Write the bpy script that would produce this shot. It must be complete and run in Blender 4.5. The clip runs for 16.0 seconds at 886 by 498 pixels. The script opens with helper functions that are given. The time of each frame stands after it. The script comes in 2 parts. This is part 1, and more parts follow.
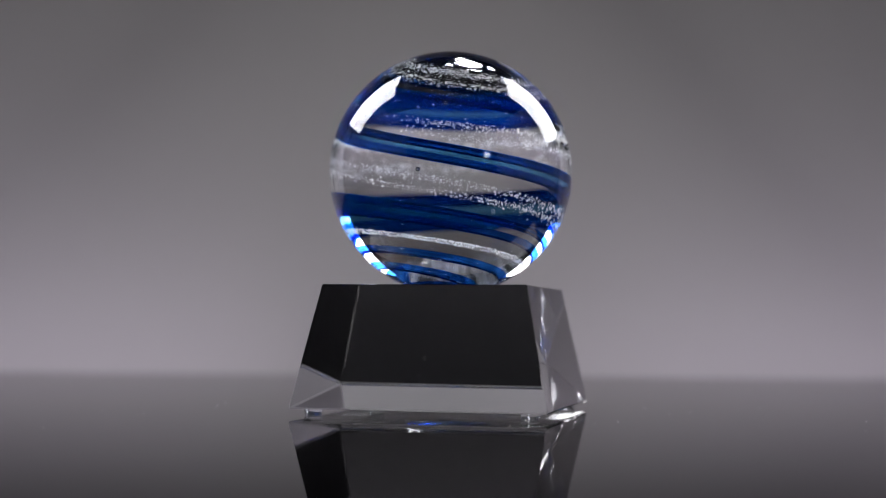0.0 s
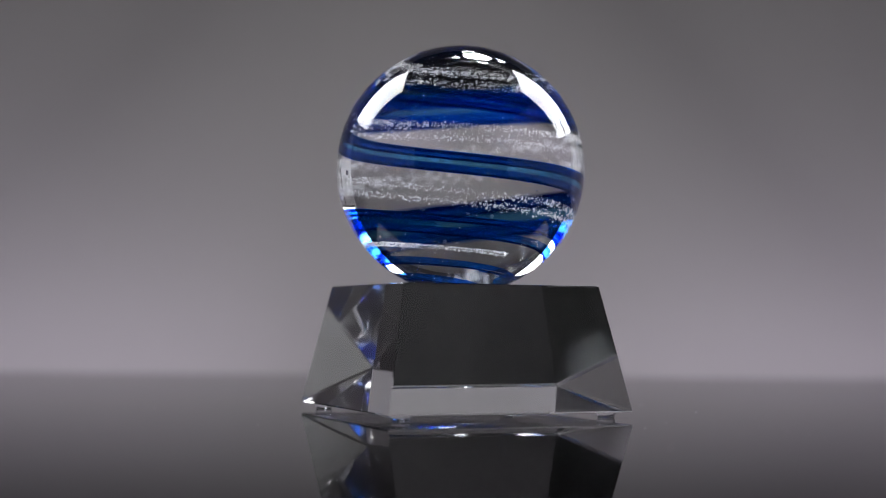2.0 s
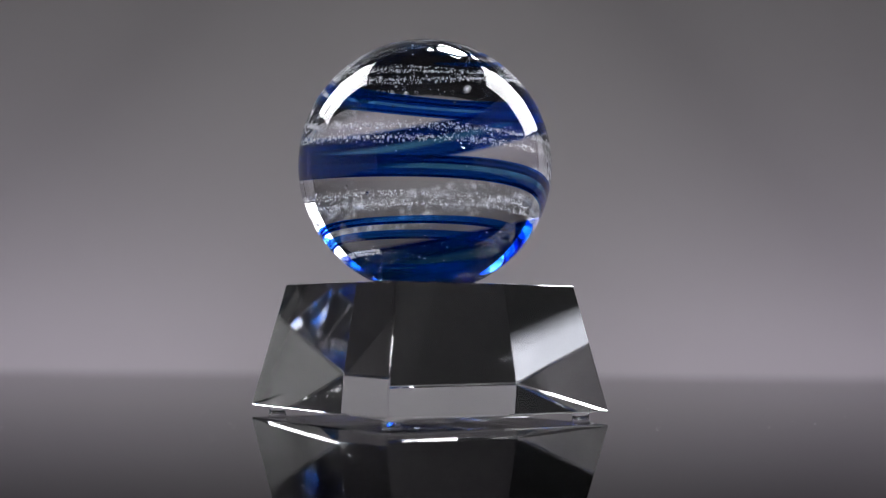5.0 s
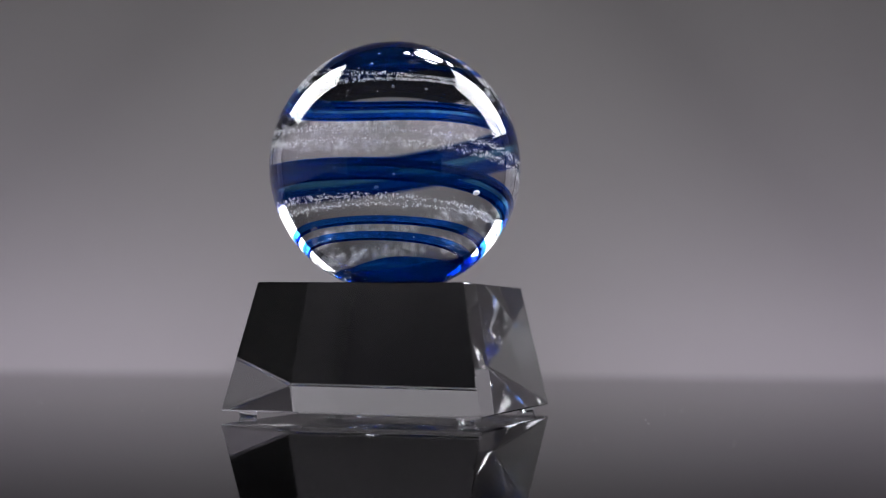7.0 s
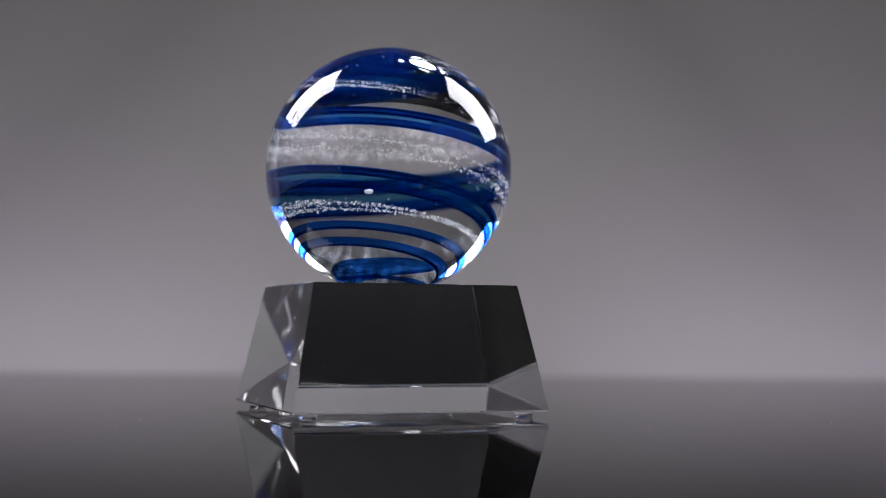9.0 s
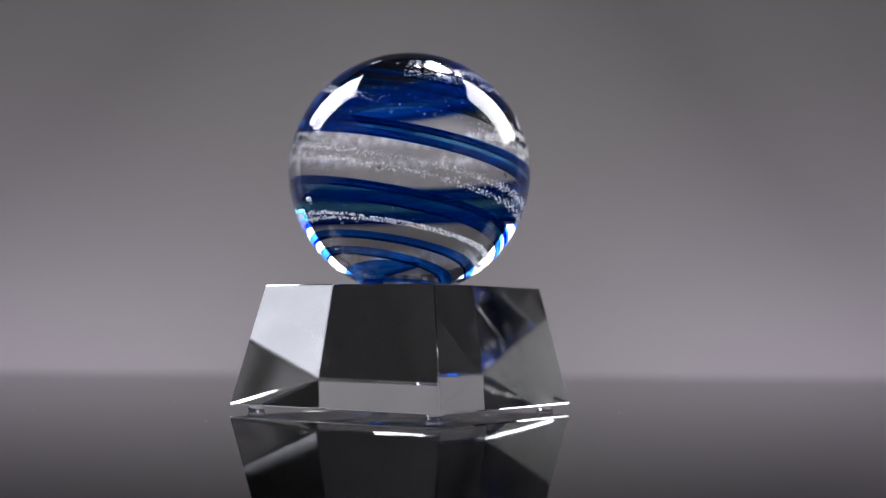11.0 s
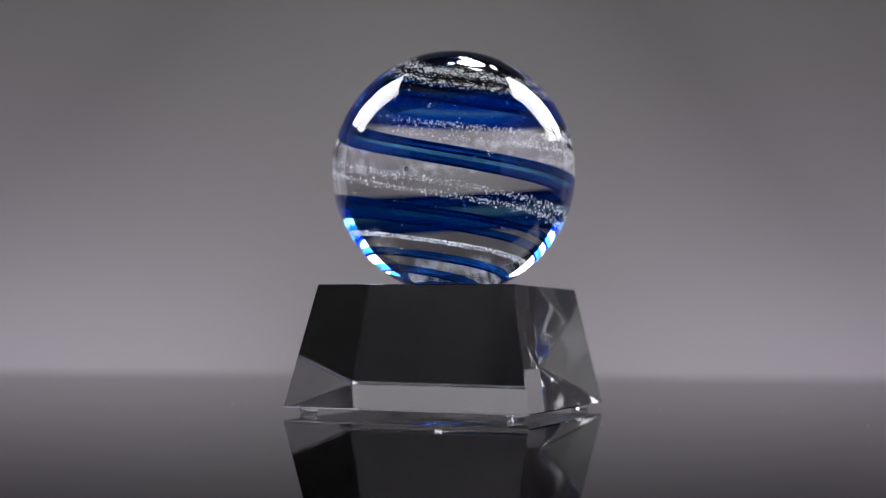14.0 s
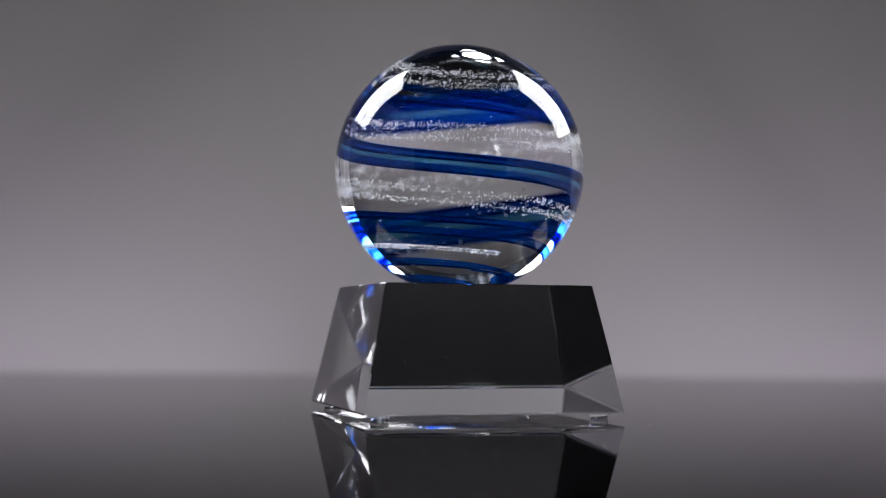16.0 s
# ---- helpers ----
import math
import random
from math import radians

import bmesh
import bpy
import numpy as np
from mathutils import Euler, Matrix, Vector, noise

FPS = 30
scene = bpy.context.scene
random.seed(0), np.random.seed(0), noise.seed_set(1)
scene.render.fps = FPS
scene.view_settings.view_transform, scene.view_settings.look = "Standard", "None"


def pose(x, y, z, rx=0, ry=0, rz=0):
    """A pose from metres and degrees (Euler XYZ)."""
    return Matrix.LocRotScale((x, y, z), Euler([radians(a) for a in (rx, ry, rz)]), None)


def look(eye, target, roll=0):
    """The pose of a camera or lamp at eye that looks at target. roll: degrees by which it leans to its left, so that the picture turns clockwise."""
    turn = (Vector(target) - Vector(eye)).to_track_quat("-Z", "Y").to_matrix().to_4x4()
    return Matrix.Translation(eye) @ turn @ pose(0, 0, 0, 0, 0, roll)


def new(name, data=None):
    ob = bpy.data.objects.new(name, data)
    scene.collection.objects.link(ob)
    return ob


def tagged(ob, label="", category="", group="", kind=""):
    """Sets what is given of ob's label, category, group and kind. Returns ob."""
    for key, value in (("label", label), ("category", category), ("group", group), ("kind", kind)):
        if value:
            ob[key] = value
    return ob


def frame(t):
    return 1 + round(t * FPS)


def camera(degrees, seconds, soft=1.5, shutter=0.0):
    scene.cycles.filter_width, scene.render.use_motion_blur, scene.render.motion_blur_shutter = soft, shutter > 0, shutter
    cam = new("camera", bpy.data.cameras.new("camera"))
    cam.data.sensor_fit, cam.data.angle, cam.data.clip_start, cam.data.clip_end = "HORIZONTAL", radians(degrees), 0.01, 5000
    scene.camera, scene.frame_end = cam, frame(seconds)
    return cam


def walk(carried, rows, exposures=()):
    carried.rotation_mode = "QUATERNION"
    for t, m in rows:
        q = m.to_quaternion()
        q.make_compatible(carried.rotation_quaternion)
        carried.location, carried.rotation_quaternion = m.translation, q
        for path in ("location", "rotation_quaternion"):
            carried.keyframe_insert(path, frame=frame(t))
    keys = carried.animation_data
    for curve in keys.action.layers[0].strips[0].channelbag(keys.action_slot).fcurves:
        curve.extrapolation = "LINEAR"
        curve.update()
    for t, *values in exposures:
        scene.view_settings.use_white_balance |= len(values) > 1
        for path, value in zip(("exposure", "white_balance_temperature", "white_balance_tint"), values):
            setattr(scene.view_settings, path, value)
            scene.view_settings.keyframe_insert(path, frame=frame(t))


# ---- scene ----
# camera: on a stand, a little above the table, tilted up at the trophy
LIFT = 0.0024                      # height of the rubber feet
EYE = Vector((0.0, -0.57309, 0.03295 + LIFT))
YAW, PITCH, ROLL = 0.01383, 0.05298, 0.00921
AIM = EYE + Vector((math.sin(YAW) * math.cos(PITCH), math.cos(YAW) * math.cos(PITCH), math.sin(PITCH)))
cam = camera(34.674, 16.0, soft=0.8)
VIEW = look(EYE, AIM, math.degrees(ROLL))
cam.data.dof.use_dof, cam.data.dof.focus_distance, cam.data.dof.aperture_fstop = True, 0.545, 4.8
walk(cam, [(0.0, VIEW), (16.0, VIEW)])

# turntable speed, radians a second, clockwise from above
SPIN = -0.45812
BASE_AT = Vector((0.01024, 0.0112, 0.0))
BASE_TURN = -0.25914
BALL_AT = Vector((0.01093, 0.01005, 0.09514 + LIFT))
BALL_R = 0.05

# ---- world and light ----
world = bpy.data.worlds.new("studio")
scene.world = world
world.use_nodes = True
world.node_tree.nodes["Background"].inputs[0].default_value = (0.01, 0.01, 0.011, 1)
world.node_tree.nodes["Background"].inputs[1].default_value = 0.3
scene.view_settings.exposure = -0.3
# light passes many faces of the block before it leaves it
scene.cycles.max_bounces, scene.cycles.transmission_bounces, scene.cycles.glossy_bounces, scene.cycles.transparent_max_bounces = 32, 32, 16, 24
SOFTBOX_POWER = 15.5
TOP_POWER = 60.0
BACK_POWER = 5.0
TUBE_POWER = 40.0


def lamp(name, where, target, width, height, power, tint):
    data = bpy.data.lights.new(name, "AREA")
    data.shape, data.size, data.size_y, data.energy, data.color = "RECTANGLE", width, height, power, tint
    ob = new(name, data)
    ob.matrix_world = look(where, target)
    return ob


# two strip lights behind the table, turned up along the backdrop, dark below them
for side in (-1, 1):
    lamp("backdrop_light", (side * 0.90, 1.27, -0.13), (side * 0.90, 1.39, 0.15), 1.48, 0.10, BACK_POWER / 2, (0.87, 0.80, 1.0))


# ---- materials ----
def shader(name):
    m = bpy.data.materials.new(name)
    m.use_nodes = True
    nt = m.node_tree
    return m, nt, nt.nodes["Principled BSDF"]


def noise_node(nt, scale, detail=4.0, rough=0.6):
    co = nt.nodes.new("ShaderNodeTexCoord")
    n = nt.nodes.new("ShaderNodeTexNoise")
    n.inputs["Scale"].default_value, n.inputs["Detail"].default_value, n.inputs["Roughness"].default_value = scale, detail, rough
    nt.links.new(co.outputs["Object"], n.inputs["Vector"])
    return n


def ramp(nt, source, stops):
    r = nt.nodes.new("ShaderNodeValToRGB")
    el = r.color_ramp.elements
    while len(el) < len(stops):
        el.new(0.5)
    for e, (p, c) in zip(el, stops):
        e.position, e.color = p, (*c, 1)
    nt.links.new(source, r.inputs["Fac"])
    return r


def bump(nt, p, source, strength, distance):
    b = nt.nodes.new("ShaderNodeBump")
    b.inputs["Strength"].default_value, b.inputs["Distance"].default_value = strength, distance
    nt.links.new(source, b.inputs["Height"])
    nt.links.new(b.outputs["Normal"], p.inputs["Normal"])


def plain(name, a, b, rough, scale, metallic=0.0):
    m, nt, p = shader(name)
    n = noise_node(nt, scale)
    r = ramp(nt, n.outputs["Fac"], [(0.3, a), (0.7, b)])
    nt.links.new(r.outputs["Color"], p.inputs["Base Color"])
    p.inputs["Roughness"].default_value, p.inputs["Metallic"].default_value = rough, metallic
    bump(nt, p, n.outputs["Fac"], 0.1, 0.001)
    return m


def glass(name, tint, ior, rough=0.0):
    m, nt, p = shader(name)
    p.inputs["Base Color"].default_value = (*tint, 1)
    p.inputs["Transmission Weight"].default_value = 1.0
    p.inputs["Roughness"].default_value, p.inputs["IOR"].default_value = rough, ior
    return m


def swirl_coords(nt, along, across):
    """Texture place that runs along a swirl: turns times along, width times across."""
    parts_in = []
    for name, k in (("along", along), ("across", across)):
        at = nt.nodes.new("ShaderNodeAttribute")
        at.attribute_name = name
        mul = nt.nodes.new("ShaderNodeMath")
        mul.operation = "MULTIPLY"
        mul.inputs[1].default_value = k
        nt.links.new(at.outputs["Fac"], mul.inputs[0])
        parts_in.append(mul)
    xyz = nt.nodes.new("ShaderNodeCombineXYZ")
    nt.links.new(parts_in[0].outputs[0], xyz.inputs[0])
    nt.links.new(parts_in[1].outputs[0], xyz.inputs[1])
    return xyz


def tinted(name, through_a, through_b, body, share, scale):
    """Coloured glass inside clear glass: light passes straight on, tinted, and a little scatters."""
    m, nt, p = shader(name)
    # streaks drawn out along the swirl
    n = noise_node(nt, 1.0, 3.0)
    nt.links.new(swirl_coords(nt, 4.0, scale).outputs[0], n.inputs["Vector"])
    r = ramp(nt, n.outputs["Fac"], [(0.36, through_a), (0.64, through_b)])
    t = nt.nodes.new("ShaderNodeBsdfTransparent")
    nt.links.new(r.outputs["Color"], t.inputs["Color"])
    d = nt.nodes.new("ShaderNodeBsdfDiffuse")
    tl = nt.nodes.new("ShaderNodeBsdfTranslucent")
    for node in (d, tl):
        node.inputs["Color"].default_value = (*body, 1)
    both = nt.nodes.new("ShaderNodeMixShader")
    nt.links.new(d.outputs[0], both.inputs[1])
    nt.links.new(tl.outputs[0], both.inputs[2])
    mix = nt.nodes.new("ShaderNodeMixShader")
    mix.inputs[0].default_value = share
    nt.links.new(t.outputs[0], mix.inputs[1])
    nt.links.new(both.outputs[0], mix.inputs[2])
    nt.links.new(mix.outputs[0], nt.nodes["Material Output"].inputs["Surface"])
    return m


def veil_material():
    """Milky trail of minute bubbles: clear at its edges, cloudy in patches."""
    m, nt, p = shader("milky_veil")
    fine = noise_node(nt, 900.0, 4.0, 0.75)
    n = noise_node(nt, 1.0, 5.0, 0.7)
    nt.links.new(swirl_coords(nt, 22.0, 5.0).outputs[0], n.inputs["Vector"])
    mean = nt.nodes.new("ShaderNodeMath")
    mean.operation = "MULTIPLY_ADD"
    mean.inputs[1].default_value = 0.45
    nt.links.new(fine.outputs["Fac"], mean.inputs[0])
    scaled = nt.nodes.new("ShaderNodeMath")
    scaled.operation = "MULTIPLY"
    scaled.inputs[1].default_value = 0.6
    nt.links.new(n.outputs["Fac"], scaled.inputs[0])
    nt.links.new(scaled.outputs[0], mean.inputs[2])
    r = ramp(nt, mean.outputs[0], [(0.40, (0.10,) * 3), (0.62, (0.75,) * 3)])
    at = nt.nodes.new("ShaderNodeAttribute")
    at.attribute_name = "density"
    mul = nt.nodes.new("ShaderNodeMath")
    mul.operation = "MULTIPLY"
    nt.links.new(r.outputs["Color"], mul.inputs[0])
    nt.links.new(at.outputs["Fac"], mul.inputs[1])
    t = nt.nodes.new("ShaderNodeBsdfTransparent")
    d = nt.nodes.new("ShaderNodeBsdfDiffuse")
    d.inputs["Color"].default_value = (0.88, 0.89, 0.92, 1)
    tl = nt.nodes.new("ShaderNodeBsdfTranslucent")
    tl.inputs["Color"].default_value = (0.88, 0.89, 0.92, 1)
    both = nt.nodes.new("ShaderNodeMixShader")
    nt.links.new(d.outputs[0], both.inputs[1])
    nt.links.new(tl.outputs[0], both.inputs[2])
    mix = nt.nodes.new("ShaderNodeMixShader")
    nt.links.new(mul.outputs[0], mix.inputs[0])
    nt.links.new(t.outputs[0], mix.inputs[1])
    nt.links.new(both.outputs[0], mix.inputs[2])
    nt.links.new(mix.outputs[0], nt.nodes["Material Output"].inputs["Surface"])
    return m


def glow(name, tint, strength):
    m, nt, p = shader(name)
    n = noise_node(nt, 6.0)
    r = ramp(nt, n.outputs["Fac"], [(0.3, tuple(c * 0.93 for c in tint)), (0.7, tint)])
    e = nt.nodes.new("ShaderNodeEmission")
    e.inputs["Strength"].default_value = strength
    nt.links.new(r.outputs["Color"], e.inputs["Color"])
    nt.links.new(e.outputs[0], nt.nodes["Material Output"].inputs["Surface"])
    return m


def acrylic(name):
    """Polished black acrylic: mirror-like at a flat glance, a weak clear reflection from above, faint wiping marks."""
    m, nt, p = shader(name)
    sheen = nt.nodes.new("ShaderNodeBsdfGlossy")
    r = ramp(nt, noise_node(nt, 40.0, 6.0).outputs["Fac"], [(0.3, (0.058, 0.058, 0.063)), (0.7, (0.066, 0.066, 0.072))])
    nt.links.new(r.outputs["Color"], sheen.inputs["Color"])
    sheen.inputs["Roughness"].default_value = 0.03
    polish = nt.nodes.new("ShaderNodeBsdfGlossy")
    polish.inputs["Color"].default_value = (0.96, 0.955, 0.955, 1)
    g = ramp(nt, noise_node(nt, 9.0, 5.0).outputs["Fac"], [(0.3, (0.01,) * 3), (0.8, (0.03,) * 3)])
    nt.links.new(g.outputs["Color"], polish.inputs["Roughness"])
    # fine roughness: the clear mirror image fades quickly as the glance gets steeper
    lw = nt.nodes.new("ShaderNodeLayerWeight")
    lw.inputs["Blend"].default_value = 0.5
    fr = ramp(nt, lw.outputs["Facing"], [(0.70, (0.0,) * 3), (0.78, (0.006,) * 3), (0.84, (0.07,) * 3), (0.88, (0.22,) * 3), (0.92, (0.47,) * 3), (0.955, (0.68,) * 3), (0.975, (0.77,) * 3), (1.0, (0.92,) * 3)])
    mix = nt.nodes.new("ShaderNodeMixShader")
    nt.links.new(fr.outputs["Color"], mix.inputs[0])
    nt.links.new(sheen.outputs[0], mix.inputs[1])
    nt.links.new(polish.outputs[0], mix.inputs[2])
    nt.links.new(mix.outputs[0], nt.nodes["Material Output"].inputs["Surface"])
    return m


M_BACKDROP = plain("grey_paper", (0.412, 0.394, 0.386), (0.420, 0.402, 0.394), 0.9, 5.0)
# pale so that the unseen side walls throw light into the block
M_WALL = plain("pale_bounce_wall", (0.77, 0.755, 0.745), (0.81, 0.795, 0.785), 0.9, 2.0)
# lack of light put into the colour: keeps the block's reflections black
M_DARK = plain("unlit_dark_wall", (0.05, 0.049, 0.048), (0.07, 0.068, 0.067), 0.9, 2.0)
M_FLOOR = plain("dark_floor", (0.03, 0.03, 0.03), (0.045, 0.043, 0.042), 0.7, 4.0)
M_ACRYLIC = acrylic("black_acrylic")
M_BALL = glass("clear_art_glass", (0.985, 0.99, 1.0), 1.5)
M_CRYSTAL = glass("optical_crystal", (0.968, 0.985, 1.0), 1.527)
M_FOOT = glass("clear_rubber", (0.95, 0.965, 0.98), 1.42, 0.03)
M_BUBBLE = glass("air_bubble", (1, 1, 1), 0.667)
M_COBALT = tinted("cobalt_glass", (0.11, 0.28, 0.66), (0.22, 0.54, 0.90), (0.0, 0.16, 0.52), 0.05, 1.6)
M_NAVY = tinted("navy_glass", (0.07, 0.14, 0.50), (0.12, 0.24, 0.62), (0.0, 0.05, 0.25), 0.04, 1.0)
M_TEAL = tinted("teal_glass", (0.24, 0.52, 0.70), (0.42, 0.70, 0.82), (0.01, 0.18, 0.40), 0.06, 3.0)
M_AZURE = tinted("azure_glass", (0.30, 0.64, 0.92), (0.50, 0.82, 0.97), (0.0, 0.24, 0.66), 0.10, 3.0)
M_VEIL = veil_material()
M_FLAKE = plain("silver_flake", (0.93, 0.93, 0.95), (0.98, 0.98, 0.98), 0.3, 50.0, 0.1)
M_DUST = plain("dust", (0.5, 0.48, 0.46), (0.7, 0.68, 0.66), 0.9, 200.0)
M_SOFT = glow("softbox_cloth", (0.97, 0.98, 1.0), SOFTBOX_POWER)
M_LAMP = glow("lamp_face", (0.97, 0.98, 1.0), TOP_POWER)
M_TUBE = glow("tube_glass", (0.97, 0.98, 1.0), TUBE_POWER)
M_BLACK = plain("black_cloth", (0.01, 0.01, 0.01), (0.018, 0.018, 0.018), 0.85, 30.0)


# ---- helpers ----
def part(name, bm, material, parent, label="", smooth=False):
    me = bpy.data.meshes.new(name)
    bmesh.ops.recalc_face_normals(bm, faces=bm.faces)
    bm.to_mesh(me)
    bm.free()
    if smooth:
        for f in me.polygons:
            f.use_smooth = True
    me.materials.append(material)
    ob = new(name, me)
    ob.parent = parent
    return tagged(ob, label)


def box_bm(x0, x1, y0, y1, z0, z1, bevel=0.0):
    bm = bmesh.new()
    bmesh.ops.create_cube(bm, size=1.0)
    for v in bm.verts:
        v.co = Vector(((x0 + x1) / 2 + v.co.x * (x1 - x0), (y0 + y1) / 2 + v.co.y * (y1 - y0), (z0 + z1) / 2 + v.co.z * (z1 - z0)))
    if bevel:
        bmesh.ops.bevel(bm, geom=bm.edges[:], offset=bevel, segments=2, affect="EDGES", profile=0.5)
    return bm


def lathe_bm(profile, seg=64):
    """Solid of revolution about z through (radius, z) points, closed at the ends on the axis."""
    bm = bmesh.new()
    rings = []
    for r, z in profile:
        if r < 1e-7:
            rings.append([bm.verts.new((0, 0, z))])
        else:
            rings.append([bm.verts.new((r * math.cos(2 * math.pi * k / seg), r * math.sin(2 * math.pi * k / seg), z)) for k in range(seg)])
    for a, b in zip(rings, rings[1:]):
        for k in range(seg):
            q = (k + 1) % seg
            vs = [a[k % len(a)], a[q % len(a)], b[q % len(b)], b[k % len(b)]]
            vs = list(dict.fromkeys(vs))
            if len(vs) > 2:
                bm.faces.new(vs)
    return bm


def rod_bm(p, q, radius):
    bm = bmesh.new()
    d = q - p
    m = Matrix.Translation((p + q) / 2) @ d.to_track_quat("Z", "Y").to_matrix().to_4x4()
    bmesh.ops.create_cone(bm, cap_ends=True, segments=16, radius1=radius, radius2=radius, depth=d.length, matrix=m)
    return bm


# ---- the studio ----
FLOOR_Z = -0.75
TOP_Z = 1.7
DARK_Z = -0.28                   # lower edge of the paper, above an added black panel
tagged(part("floor", box_bm(-1.7, 1.7, -1.9, 1.6, FLOOR_Z - 0.1, FLOOR_Z), M_FLOOR, None), "dark grey studio floor under the table", "floor", kind="structure")
# unseen side walls, added as pale reflectors for the block's side facets
tagged(part("wall_left", box_bm(-1.8, -1.7, -2.0, 1.6, FLOOR_Z - 0.1, TOP_Z), M_WALL, None), "unseen pale side wall added to brighten the block's facets", "wall", kind="structure")
tagged(part("wall_right", box_bm(1.7, 1.8, -2.0, 1.6, FLOOR_Z - 0.1, TOP_Z), M_WALL, None), "unseen pale side wall added to brighten the block's facets", "wall", kind="structure")
# unseen wall and ceiling, coloured dark in place of shade
tagged(part("wall_behind", box_bm(-1.7, 1.7, -2.0, -1.9, FLOOR_Z - 0.1, TOP_Z), M_DARK, None), "unseen wall behind the camera, coloured dark as if unlit", "wall", kind="structure")
tagged(part("ceiling", box_bm(-1.8, 1.8, -2.0, 1.6, TOP_Z, TOP_Z + 0.1), M_DARK, None), "unseen ceiling, coloured dark as if unlit", "ceiling", kind="structure")
tagged(part("backdrop", box_bm(-1.7, 1.7, 1.5, 1.6, DARK_Z, TOP_Z), M_BACKDROP, None), "plain grey seamless paper backdrop lit from below", "backdrop", kind="structure")

# added, unseen: black panel stands in for the unlit foot of the backdrop
tagged(part("drape", box_bm(-1.7, 1.7, 1.5, 1.6, FLOOR_Z, DARK_Z), M_BLACK, None), "added black panel for the unlit part below the paper backdrop", "drape", kind="structure")


# ---- table with a flush turning disc ----
DISC_R = 0.2195
TABLE_BACK = 0.404


def table_top_bm():
    """Sheet with a round opening for the disc."""
    bm = bmesh.new()
    seg, x1, y0, y1 = 512, 0.62, -0.42, TABLE_BACK
    loops = []
    for z in (0.0, -0.016):
        inner, outer = [], []
        for k in range(seg):
            a = 2 * math.pi * (k + 0.5) / seg
            c, s = math.cos(a), math.sin(a)
            inner.append(bm.verts.new((0.21955 * c, 0.21955 * s, z)))
            t = min(x1 / abs(c) if c else 9, (y1 if s > 0 else -y0) / abs(s) if s else 9)
            outer.append(bm.verts.new((t * c, t * s, z)))
        loops.append((inner, outer))
    (ti, to), (bi, bo) = loops
    for k in range(seg):
        q = (k + 1) % seg
        bm.faces.new((ti[k], to[k], to[q], ti[q]))
        bm.faces.new((bi[q], bo[q], bo[k], bi[k]))
        bm.faces.new((to[k], bo[k], bo[q], to[q]))
        bm.faces.new((ti[q], bi[q], bi[k], ti[k]))
    return bm


def build_table():
    table = tagged(new("display_table"), "black table with a polished acrylic top", "table")
    table.location = (0, 0, FLOOR_Z)
    def sub(name, bm, mat, label=""):
        for v in bm.verts:
            v.co.z -= FLOOR_Z
        return part(name, bm, mat, table, label)
    sub("tabletop", table_top_bm(), M_ACRYLIC, "polished black acrylic top with a round opening")
    sub("apron", box_bm(-0.58, 0.58, -0.38, TABLE_BACK - 0.04, -0.09, -0.050), M_BLACK)
    for x in (-0.55, 0.55):
        for y in (-0.35, TABLE_BACK - 0.07):
            sub("leg", box_bm(x - 0.02, x + 0.02, y - 0.02, y + 0.02, FLOOR_Z, -0.09, 0.003), M_BLACK)
    return table


def build_turntable():
    disc = tagged(new("turntable"), "polished black acrylic disc turning flush with the table", "turntable")
    part("disc", lathe_bm([(0, -0.012), (DISC_R, -0.012), (DISC_R, 0.0), (0, 0.0)], 512), M_ACRYLIC, disc)
    rnd = random.Random(4)
    bm = bmesh.new()
    spots = [(math.radians(rnd.uniform(0, 360)), rnd.uniform(0.075, 0.2)) for _ in range(46)]
    for a, r in spots:
        m = Matrix.Translation((r * math.cos(a), r * math.sin(a), 0.0001)) @ Matrix.Diagonal((rnd.uniform(0.6, 2.2), 1, 0.5, 1))
        bmesh.ops.create_icosphere(bm, subdivisions=1, radius=rnd.uniform(0.00008, 0.00022), matrix=m)
    tagged(part("dust", bm, M_DUST, disc, "scattered pale dust specks"), kind="stuff")
    return disc


# ---- the trophy ----
BLOCK_H = 0.0482
BALL_CUT = BLOCK_H + LIFT - BALL_AT.z              # height of the bond below the ball's centre
BOND_R = math.sqrt(BALL_R ** 2 - BALL_CUT ** 2)    # the clear bond has no surface of its own: ball and block are open there
RING = 160


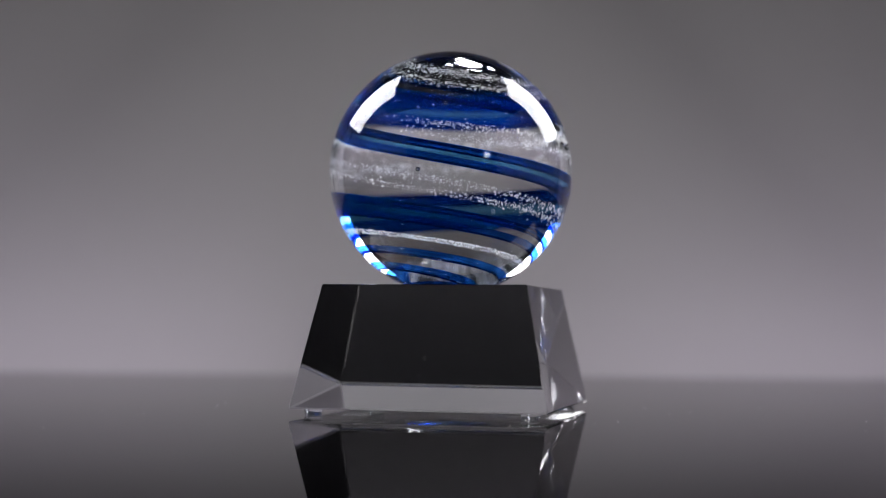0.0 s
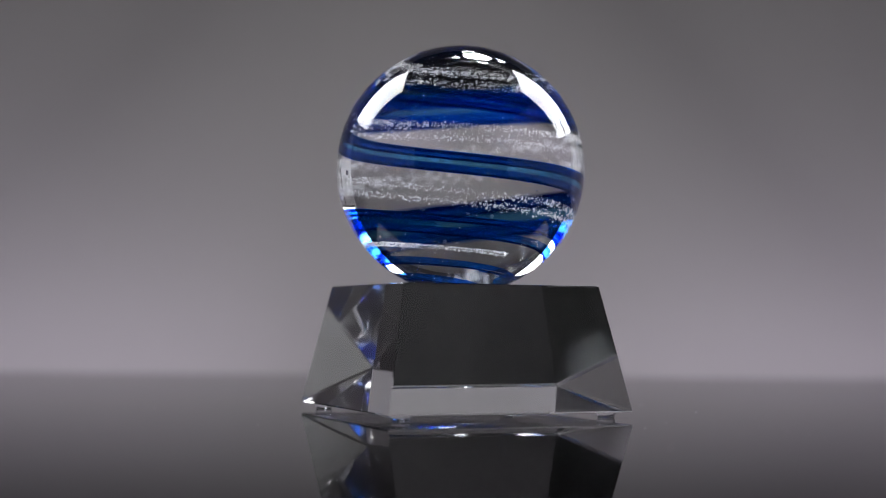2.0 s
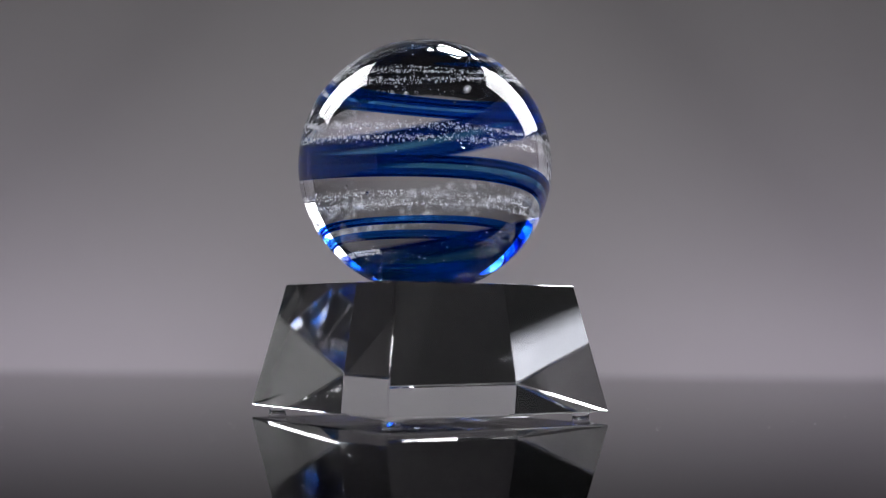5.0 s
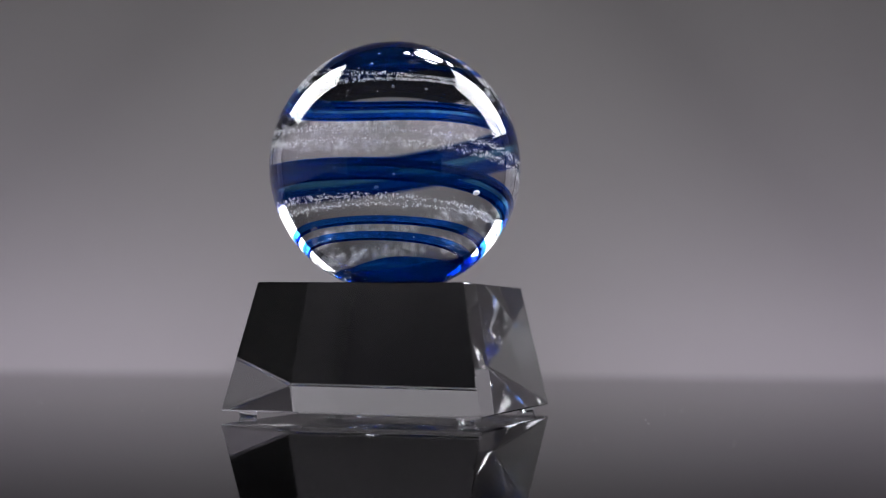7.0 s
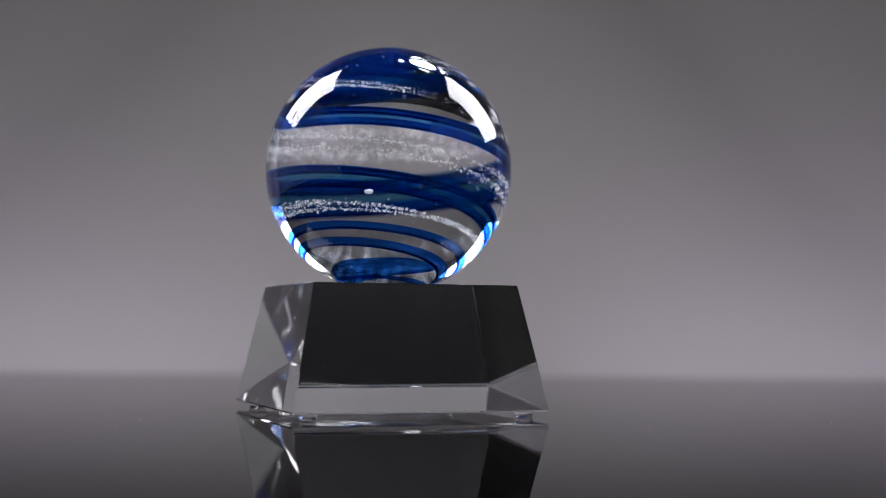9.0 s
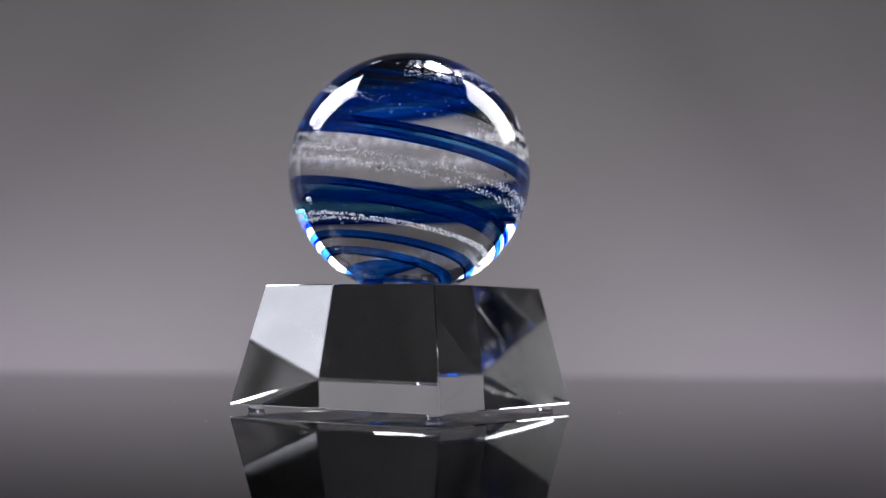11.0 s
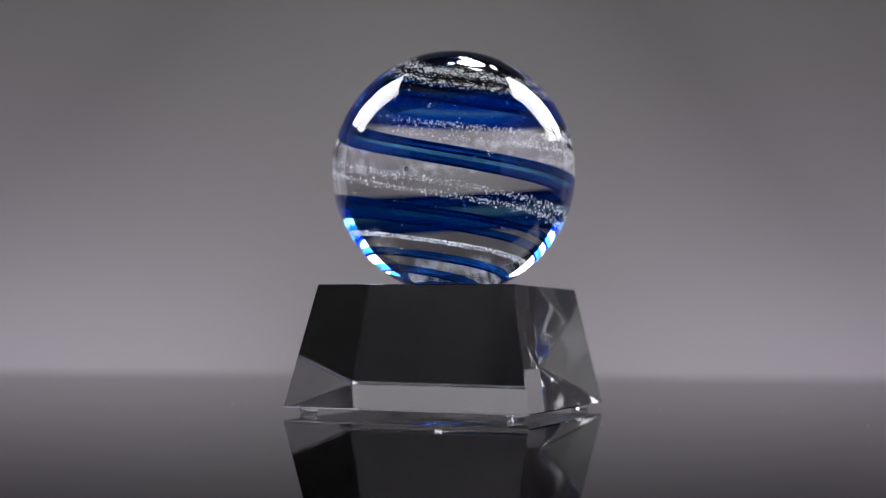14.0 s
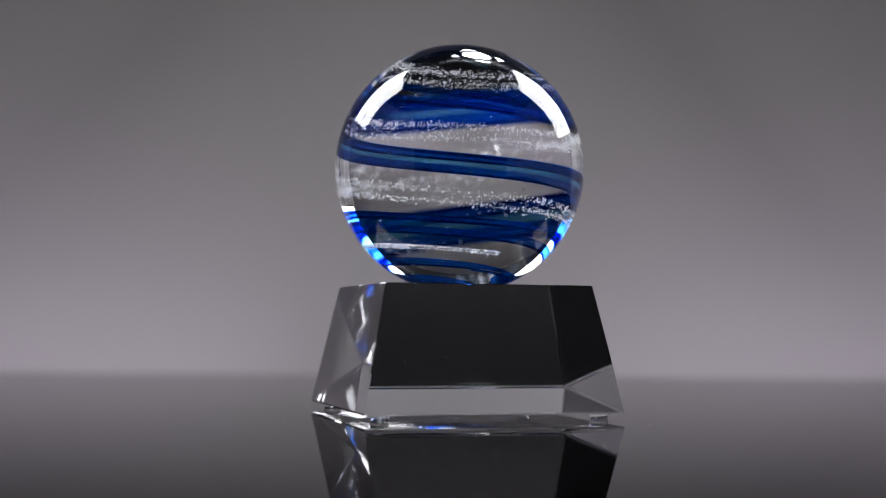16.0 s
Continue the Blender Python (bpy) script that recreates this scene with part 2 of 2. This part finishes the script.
def base_bm():
    """Square crystal block, wider at the bottom, with ground edges, open at the bond."""
    a, b, h = 0.04071, 0.05038, BLOCK_H
    bm = bmesh.new()
    top = [bm.verts.new((a * x, a * y, h)) for x, y in ((-1, -1), (1, -1), (1, 1), (-1, 1))]
    bot = [bm.verts.new((b * x, b * y, 0)) for x, y in ((-1, -1), (1, -1), (1, 1), (-1, 1))]
    bm.faces.new(top)
    bm.faces.new(bot[::-1])
    for k in range(4):
        q = (k + 1) % 4
        bm.faces.new((bot[k], bot[q], top[q], top[k]))
    low = [e for e in bm.edges if e.verts[0].co.z < 0.001 and e.verts[1].co.z < 0.001]
    bmesh.ops.bevel(bm, geom=low, offset=0.0006, segments=1, affect="EDGES")
    rest = [e for e in bm.edges if max(v.co.z for v in e.verts) > 0.01]
    bmesh.ops.bevel(bm, geom=rest, offset=0.0004, segments=1, affect="EDGES")
    top_face = max(bm.faces, key=lambda f: f.calc_center_median().z + f.calc_area())
    border = top_face.edges[:]
    bmesh.ops.delete(bm, geom=[top_face], context="FACES_ONLY")
    at = Matrix.Rotation(-BASE_TURN, 4, "Z") @ (BALL_AT - BASE_AT)
    ring = []
    for k in range(RING):
        w = 2 * math.pi * k / RING - BASE_TURN
        ring.append(bm.verts.new((at.x + BOND_R * math.cos(w), at.y + BOND_R * math.sin(w), h)))
    circle = [bm.edges.new((ring[k], ring[(k + 1) % RING])) for k in range(RING)]
    bmesh.ops.triangle_fill(bm, use_beauty=True, edges=border + circle, normal=(0, 0, 1))
    return bm


def ball_bm():
    """Ball, open below where it is bonded to the block."""
    low = math.asin(BALL_CUT / BALL_R)
    n = 96
    prof = []
    for k in range(n + 1):
        a = low + (math.pi / 2 - low) * k / n
        prof.append((BALL_R * math.cos(a) if k < n else 0, BALL_R * math.sin(a)))
    return lathe_bm(prof, RING)


PITCH_Z = 0.0229                 # drop of the swirl a turn
Z_BLUE, Z_SILVER = 0.0, -0.5   # turns by which each swirl is shifted
TILT = Matrix.Rotation(radians(5.2), 4, Vector((-math.sin(radians(-45)), math.cos(radians(-45)), 0)))


def fall(s):
    """Height of the blue swirl after s turns: closer turns towards both poles."""
    return 0.0107 - PITCH_Z * s + 0.0056 * max(0.0, s - 1.0) ** 1.3 - 0.0102 * max(0.0, -0.5 - s) ** 1.3 - 0.0036 * math.exp(-((s + 0.32) / 0.17) ** 2)


def swirl_point(z0, s, r, dz=0.0):
    """Point of a swirl: s in turns from where it passes the side at -x, on a sphere of radius r."""
    phi = math.pi + 2 * math.pi * s
    z = fall(s + z0) + dz
    rho = r * math.sqrt(max(1 - (z / 0.042) ** 2, 1e-4))
    return TILT @ Vector((rho * math.cos(phi), rho * math.sin(phi), z))


def swirl_bm(z0, s0, s1, r, offset, half_w, half_t, seed, steps=44, around=10, wave=0.15):
    """Flattened strand that follows a swirl; half_w along the sphere, half_t across."""
    bm = bmesh.new()
    dens = bm.verts.layers.float.new("density")
    lay_s, lay_w = bm.verts.layers.float.new("along"), bm.verts.layers.float.new("across")
    n = int((s1 - s0) * steps * 2)
    prev = None
    for i in range(n + 1):
        s = s0 + (s1 - s0) * i / n
        grow = min(1.0, i / (0.08 * n), (n - i) / (0.08 * n)) ** 0.5 if 0 < i < n else 0.02
        wob = (1 + 0.45 * min(1.0, max(0.0, s - 1.3))) * (1 + wave * noise.noise(Vector((s * 2.1, seed, 0.5))))
        shift = 0.0006 * noise.noise(Vector((s * 1.3, seed, 3.5)))
        shift += offset * (1 + 0.6 * min(1.0, max(0.0, s - 1.4)))
        c = swirl_point(z0, s, r, shift)
        d = (swirl_point(z0, s + 0.004, r, shift) - c).normalized()
        out = c.normalized()
        up = d.cross(out).normalized()
        ring = []
        for k in range(around):
            a = 2 * math.pi * k / around
            v = bm.verts.new(c + up * (half_w * wob * grow * math.cos(a)) + out * (half_t * grow * math.sin(a)))
            v[dens] = math.sin(a) ** 2
            v[lay_s], v[lay_w] = s + seed * 7.3, math.cos(a) + seed * 1.7
            ring.append(v)
        if prev:
            for k in range(around):
                q = (k + 1) % around
                bm.faces.new((prev[k], prev[q], ring[q], ring[k]))
        else:
            bm.faces.new(ring)
        prev = ring
    bm.faces.new(prev[::-1])
    return bm


def tail_bm():
    """Flat end of the swirl, winding in above the bond."""
    bm = bmesh.new()
    n, rows = 90, []
    for i in range(n + 1):
        u = i / n
        a = math.pi + 2 * math.pi * (2.45 + 1.3 * u)
        w = 0.0024 * math.sin(math.pi * (0.08 + 0.86 * u)) * (1 + 0.3 * noise.noise(Vector((u * 5, 2.0, 1.0))))
        c, z = 0.019 - 0.014 * u, -0.0375 - 0.0055 * u
        ring = []
        for dr, dz in ((-w, 0.0), (0.0, 0.0007), (w, 0.0), (0.0, -0.0005)):
            ring.append(bm.verts.new(((c + dr) * math.cos(a), (c + dr) * math.sin(a), z + dz)))
        rows.append(ring)
    for p, q in zip(rows, rows[1:]):
        for k in range(4):
            bm.faces.new((p[k], p[(k + 1) % 4], q[(k + 1) % 4], q[k]))
    bm.faces.new(rows[0])
    bm.faces.new(rows[-1][::-1])
    return bm


def apron_bm():
    """Broad uneven sheet of blue glass low in the ball, over less than half a turn."""
    bm = bmesh.new()
    lay_s, lay_w = bm.verts.layers.float.new("along"), bm.verts.layers.float.new("across")
    n, rows = 60, []
    for i in range(n + 1):
        u = i / n
        a = radians(30 + 180 * u)
        taper = math.sin(math.pi * (0.04 + 0.92 * u)) ** 0.6
        mid = -0.0358 + 0.0018 * u + 0.0006 * noise.noise(Vector((u * 4, 5.0, 2.0)))
        half = 0.0026 * taper * (1 + 0.25 * noise.noise(Vector((u * 3, 9.0, 2.0))))
        ring = []
        for w, dr in ((-1, 0), (-0.4, 0.0004), (0.4, 0.0004), (1, 0), (0.4, -0.0004), (-0.4, -0.0004)):
            z = mid + half * w
            rho = math.sqrt(0.0385 ** 2 - z * z) + dr
            v = bm.verts.new((rho * math.cos(a), rho * math.sin(a), z))
            v[lay_s], v[lay_w] = u, w
            ring.append(v)
        rows.append(ring)
    for p, q in zip(rows, rows[1:]):
        for k in range(6):
            bm.faces.new((p[k], p[(k + 1) % 6], q[(k + 1) % 6], q[k]))
    bm.faces.new(rows[0])
    bm.faces.new(rows[-1][::-1])
    return bm


def flakes(z0, s0, s1, r, count, seed):
    """Fine silver flakes along the silver swirl, in threads that wander and thin out in places."""
    rnd = random.Random(seed)
    verts, faces = [], []
    threads = [(-0.0031, 0.5), (-0.0024, 1.0), (-0.0017, 1.0), (-0.0007, 0.4), (0.0006, 0.35), (0.0015, 0.9), (0.0022, 1.0), (0.0030, 0.5)]
    weights = [w for _, w in threads]
    while len(verts) < count * 6:
        s = rnd.uniform(s0, s1)
        k = rnd.choices(range(len(threads)), weights)[0]
        if noise.noise(Vector((s * 2.6, k * 3.1, 7.7))) < rnd.uniform(-0.75, 0.15):
            continue
        if rnd.random() < 0.97 * math.exp(-((s - 0.06) / 0.13) ** 6):   # the trail nearly breaks off here
            continue
        narrow = 1 - 0.78 * min(1.0, max(0.0, (s - 1.5) / 0.5)) - 0.62 * math.exp(-((s + 0.10) / 0.23) ** 4)
        row = (threads[k][0] + 0.0005 * noise.noise(Vector((s * 3.0, k * 5.0, 1.1)))) * narrow
        c = swirl_point(z0, s, r + rnd.gauss(0, 0.0006), row + rnd.gauss(0, 0.00032) * narrow)
        size = rnd.choice((0.6, 0.8, 1, 1, 1.2, 1.9)) * rnd.uniform(0.00019, 0.00031)
        turn = Euler((rnd.uniform(0, 6.3), rnd.uniform(0, 6.3), rnd.uniform(0, 6.3))).to_matrix()
        i = len(verts)
        for p in ((1, 0, 0), (-1, 0, 0), (0, 0.8, 0), (0, -0.8, 0), (0, 0, 0.4), (0, 0, -0.4)):
            verts.append(c + turn @ (Vector(p) * size))
        for f in ((0, 2, 4), (2, 1, 4), (1, 3, 4), (3, 0, 4), (2, 0, 5), (1, 2, 5), (3, 1, 5), (0, 3, 5)):
            faces.append([i + j for j in f])
    me = bpy.data.meshes.new("glitter")
    me.from_pydata(verts, [], faces)
    return me


def build_trophy():
    trophy = tagged(new("glass_trophy"), "clear glass ball with blue and silver swirls on crystal block", "trophy")
    def turned(ob, rot=BASE_TURN, at=(0, 0, LIFT)):
        ob.location, ob.rotation_euler = at, (0, 0, rot)
        return ob
    base = turned(part("crystal_base", base_bm(), M_CRYSTAL, trophy, "clear bevelled optical crystal block"))
    base.visible_shadow = False      # clear glass: lets the softboxes reach the feet
    for x in (-1, 1):
        for y in (-1, 1):
            foot = part("rubber_foot", lathe_bm([(0, -LIFT + 0.00003), (0.0030, -LIFT + 0.00003), (0.0035, -0.0014), (0.0038, -0.00002), (0, -0.00002)], 32), M_FOOT, base, "clear rubber bumper", True)
            foot.location = (x * 0.0427, y * 0.0427, 0)
    ball = turned(part("glass_ball", ball_bm(), M_BALL, trophy, "clear art glass ball with coloured swirls", True), 0.0, BALL_AT - BASE_AT)
    ball.visible_shadow = False      # clear glass: the softboxes light the flakes inside
    r = 0.0345
    for offset, half, seed in ((0.0021, 0.0014, 1), (-0.0021, 0.0015, 2)):
        part("cobalt_strand", swirl_bm(Z_BLUE, -1.35, 2.6, r, offset, half, 0.0012, seed), M_COBALT, ball, "dark cobalt blue strand", True)
        part("navy_thread", swirl_bm(Z_BLUE, -1.3, 2.55, r, offset - 0.0009, 0.0004, 0.0004, seed + 20), M_NAVY, ball, "thin navy line inside a strand", True)
    part("navy_thread", swirl_bm(Z_BLUE, -0.9, 1.5, r - 0.0012, 0.0030, 0.00045, 0.0004, 23), M_NAVY, ball, "thin navy line beside a strand", True)
    part("teal_sheet", swirl_bm(Z_BLUE, -0.02, 1.35, r - 0.0016, 0.0002, 0.0032, 0.0004, 3), M_TEAL, ball, "translucent teal ribbon", True)
    part("azure_sheet", swirl_bm(Z_BLUE, -0.62, 0.06, r - 0.0012, 0.0004, 0.0034, 0.0004, 4), M_AZURE, ball, "wide bright blue ribbon", True)
    part("cobalt_tail", tail_bm(), M_COBALT, ball, "blue end of the swirl above the bond", True)
    part("cobalt_sheet", apron_bm(), M_COBALT, ball, "broad blue sheet low in the ball", True)
    part("milky_veil", swirl_bm(Z_SILVER, 0.33, 1.78, r + 0.001, 0.0, 0.0048, 0.0003, 5), M_VEIL, ball, "milky trail of minute bubbles", True)
    part("milky_veil", swirl_bm(Z_SILVER, 0.38, 1.65, r - 0.0015, -0.0004, 0.0036, 0.0003, 6), M_VEIL, ball, "milky trail of minute bubbles", True)
    me = flakes(Z_SILVER, -0.98, 2.5, r + 0.002, 10500, 11)
    me.materials.append(M_FLAKE)
    g = new("glitter", me)
    g.parent = ball
    tagged(g, "fine silver glitter", kind="stuff")
    rnd = random.Random(8)
    verts, faces = [], []
    for _ in range(240):
        d = Vector((rnd.gauss(0, 1), rnd.gauss(0, 1), rnd.gauss(0, 1))).normalized() * rnd.uniform(0.022, 0.046)
        if d.z < -0.043:
            continue
        size, i = rnd.uniform(0.00010, 0.00026), len(verts)
        for p in ((1, 0, 0), (-1, 0, 0), (0, 1, 0), (0, -1, 0), (0, 0, 1), (0, 0, -1)):
            verts.append(d + Vector(p) * size)
        for f in ((0, 2, 4), (2, 1, 4), (1, 3, 4), (3, 0, 4), (2, 0, 5), (1, 2, 5), (3, 1, 5), (0, 3, 5)):
            faces.append([i + j for j in f])
    me = bpy.data.meshes.new("fine_seeds")
    me.from_pydata(verts, [], faces)
    me.materials.append(M_FLAKE)
    g = new("fine_seeds", me)
    g.parent = ball
    tagged(g, "scattered tiny white specks", kind="stuff")
    rnd = random.Random(21)
    for k in range(14):
        bm = bmesh.new()
        bmesh.ops.create_icosphere(bm, subdivisions=2, radius=rnd.uniform(0.0003, 0.0008))
        b = part("air_bubble", bm, M_BUBBLE, ball, "", True)
        a, z = rnd.uniform(0, 6.28), rnd.uniform(-0.035, 0.03)
        rho = math.sqrt(0.044 ** 2 - z * z)
        b.location = (rho * math.cos(a), rho * math.sin(a), z)
    # the two bubbles and the white seed that stand out
    for deg, z, size, mat in ((-107, -0.003, 0.0009, M_BUBBLE), (106, 0.0345, 0.0010, M_BUBBLE), (138, -0.012, 0.0015, M_FLAKE)):
        bm = bmesh.new()
        bmesh.ops.create_icosphere(bm, subdivisions=2, radius=size)
        if mat is M_FLAKE:
            for v in bm.verts:
                v.co *= 1 + 0.35 * noise.noise(v.co * 900)
                v.co.z *= 0.6
        b = part("air_bubble" if mat is M_BUBBLE else "white_seed", bm, mat, ball, "", mat is M_BUBBLE)
        rho = math.sqrt(0.044 ** 2 - z * z)
        b.location = (rho * math.cos(radians(deg)), rho * math.sin(radians(deg)), z)
    return trophy


# ---- studio lamps, seen in the reflections ----
def softbox(where, target, width, height):
    box = tagged(new("softbox"), "square studio softbox with a glowing white front", "softbox", "softboxes beside the table")
    box.matrix_world = look(where, target)
    bm = box_bm(-width / 2, width / 2, -height / 2, height / 2, -0.004, 0.0)
    part("diffuser", bm, M_SOFT, box, "glowing white cloth front")
    bm = bmesh.new()
    a = [bm.verts.new((x * width * 0.53, y * height * 0.53, 0.012)) for x, y in ((-1, -1), (1, -1), (1, 1), (-1, 1))]
    b = [bm.verts.new((x * 0.06, y * 0.06, 0.16)) for x, y in ((-1, -1), (1, -1), (1, 1), (-1, 1))]
    bm.faces.new(a)
    bm.faces.new(b[::-1])
    for k in range(4):
        q = (k + 1) % 4
        bm.faces.new((a[k], a[q], b[q], b[k]))
    part("housing", bm, M_BLACK, box, "black cloth housing")
    # upright and three legs of the stand, in the room's own directions
    back = box.matrix_world.inverted()
    hub = box.matrix_world @ Vector((0, 0, 0.15))
    foot = Vector((hub.x, hub.y, FLOOR_Z))
    part("pole", rod_bm(back @ hub, back @ (foot + Vector((0, 0, 0.03))), 0.012), M_BLACK, box)
    for k in range(3):
        a = 2.1 * k + 0.4
        tip = foot + Vector((0.3 * math.cos(a), 0.3 * math.sin(a), 0.007))
        part("leg", rod_bm(back @ (foot + Vector((0, 0, 0.2))), back @ tip, 0.007), M_BLACK, box)
    return box


def build_top_lamp(where, target):
    box = tagged(new("overhead_lamp"), "overhead studio lamp with a round glowing face", "lamp")
    box.matrix_world = look(where, target)
    part("lamp_face", lathe_bm([(0, -0.006), (0.025, -0.006), (0.025, -0.004), (0, -0.004)], 48), M_LAMP, box)
    part("shade_ring", lathe_bm([(0.025, -0.0035), (0.038, -0.0035), (0.038, -0.0015), (0.025, -0.0015), (0.025, -0.0035)], 48), M_BLACK, box)
    part("reflector", box_bm(-0.036, 0.036, -0.036, 0.036, -0.001, 0.0), M_LAMP, box)
    part("housing", box_bm(-0.042, 0.042, -0.042, 0.042, 0.001, 0.03, 0.004), M_BLACK, box)
    for x0, x1, y0, y1 in ((-0.042, -0.0365, -0.042, 0.042), (0.0365, 0.042, -0.042, 0.042), (-0.0365, 0.0365, -0.042, -0.0365), (-0.0365, 0.0365, 0.0365, 0.042)):
        part("rim", box_bm(x0, x1, y0, y1, -0.012, 0.001), M_BLACK, box)
    back = box.matrix_world.inverted()
    hub = box.matrix_world @ Vector((0, 0, 0.025))
    part("rod", rod_bm(back @ hub, back @ Vector((hub.x, hub.y, TOP_Z)), 0.006), M_BLACK, box)
    return box


def build_wall_lamp():
    """Two slanted tubes on the wall behind the camera."""
    lamp_ob = tagged(new("wall_lamp"), "wall lamp with two slanted white tubes", "lamp")
    lamp_ob.matrix_world = pose(1.2, -1.9, 0.56)
    part("back_plate", box_bm(-0.2, 0.2, 0.0, 0.02, -0.15, 0.15, 0.004), M_BLACK, lamp_ob)
    for dz in (-0.05, 0.06):
        part("tube", rod_bm(Vector((0.11, 0.04, dz - 0.045)), Vector((-0.11, 0.04, dz + 0.045)), 0.013), M_TUBE, lamp_ob)
    return lamp_ob


table = build_table()
turntable = build_turntable()
trophy = build_trophy()
CENTRE = Vector((0.0, -0.02, 0.12))
# the one on the left hangs a little higher
softbox(CENTRE + 1.1 * Vector((-0.648, 0.352, 0.607)), CENTRE, 0.47, 0.61)
softbox(CENTRE + 1.1 * Vector((0.675, 0.352, 0.553)), CENTRE, 0.48, 0.68)
build_top_lamp(Vector((0.045, 0.082, 0.31)), CENTRE)


build_wall_lamp()


def motions():
    rows_disc, rows_trophy = [], []
    for k in range(65):
        t = k * 0.25
        turn = Matrix.Rotation(SPIN * t, 4, "Z")
        rows_disc.append((t, turn))
        rows_trophy.append((t, turn @ Matrix.Translation(BASE_AT)))
    walk(turntable, rows_disc)
    walk(trophy, rows_trophy)


motions()
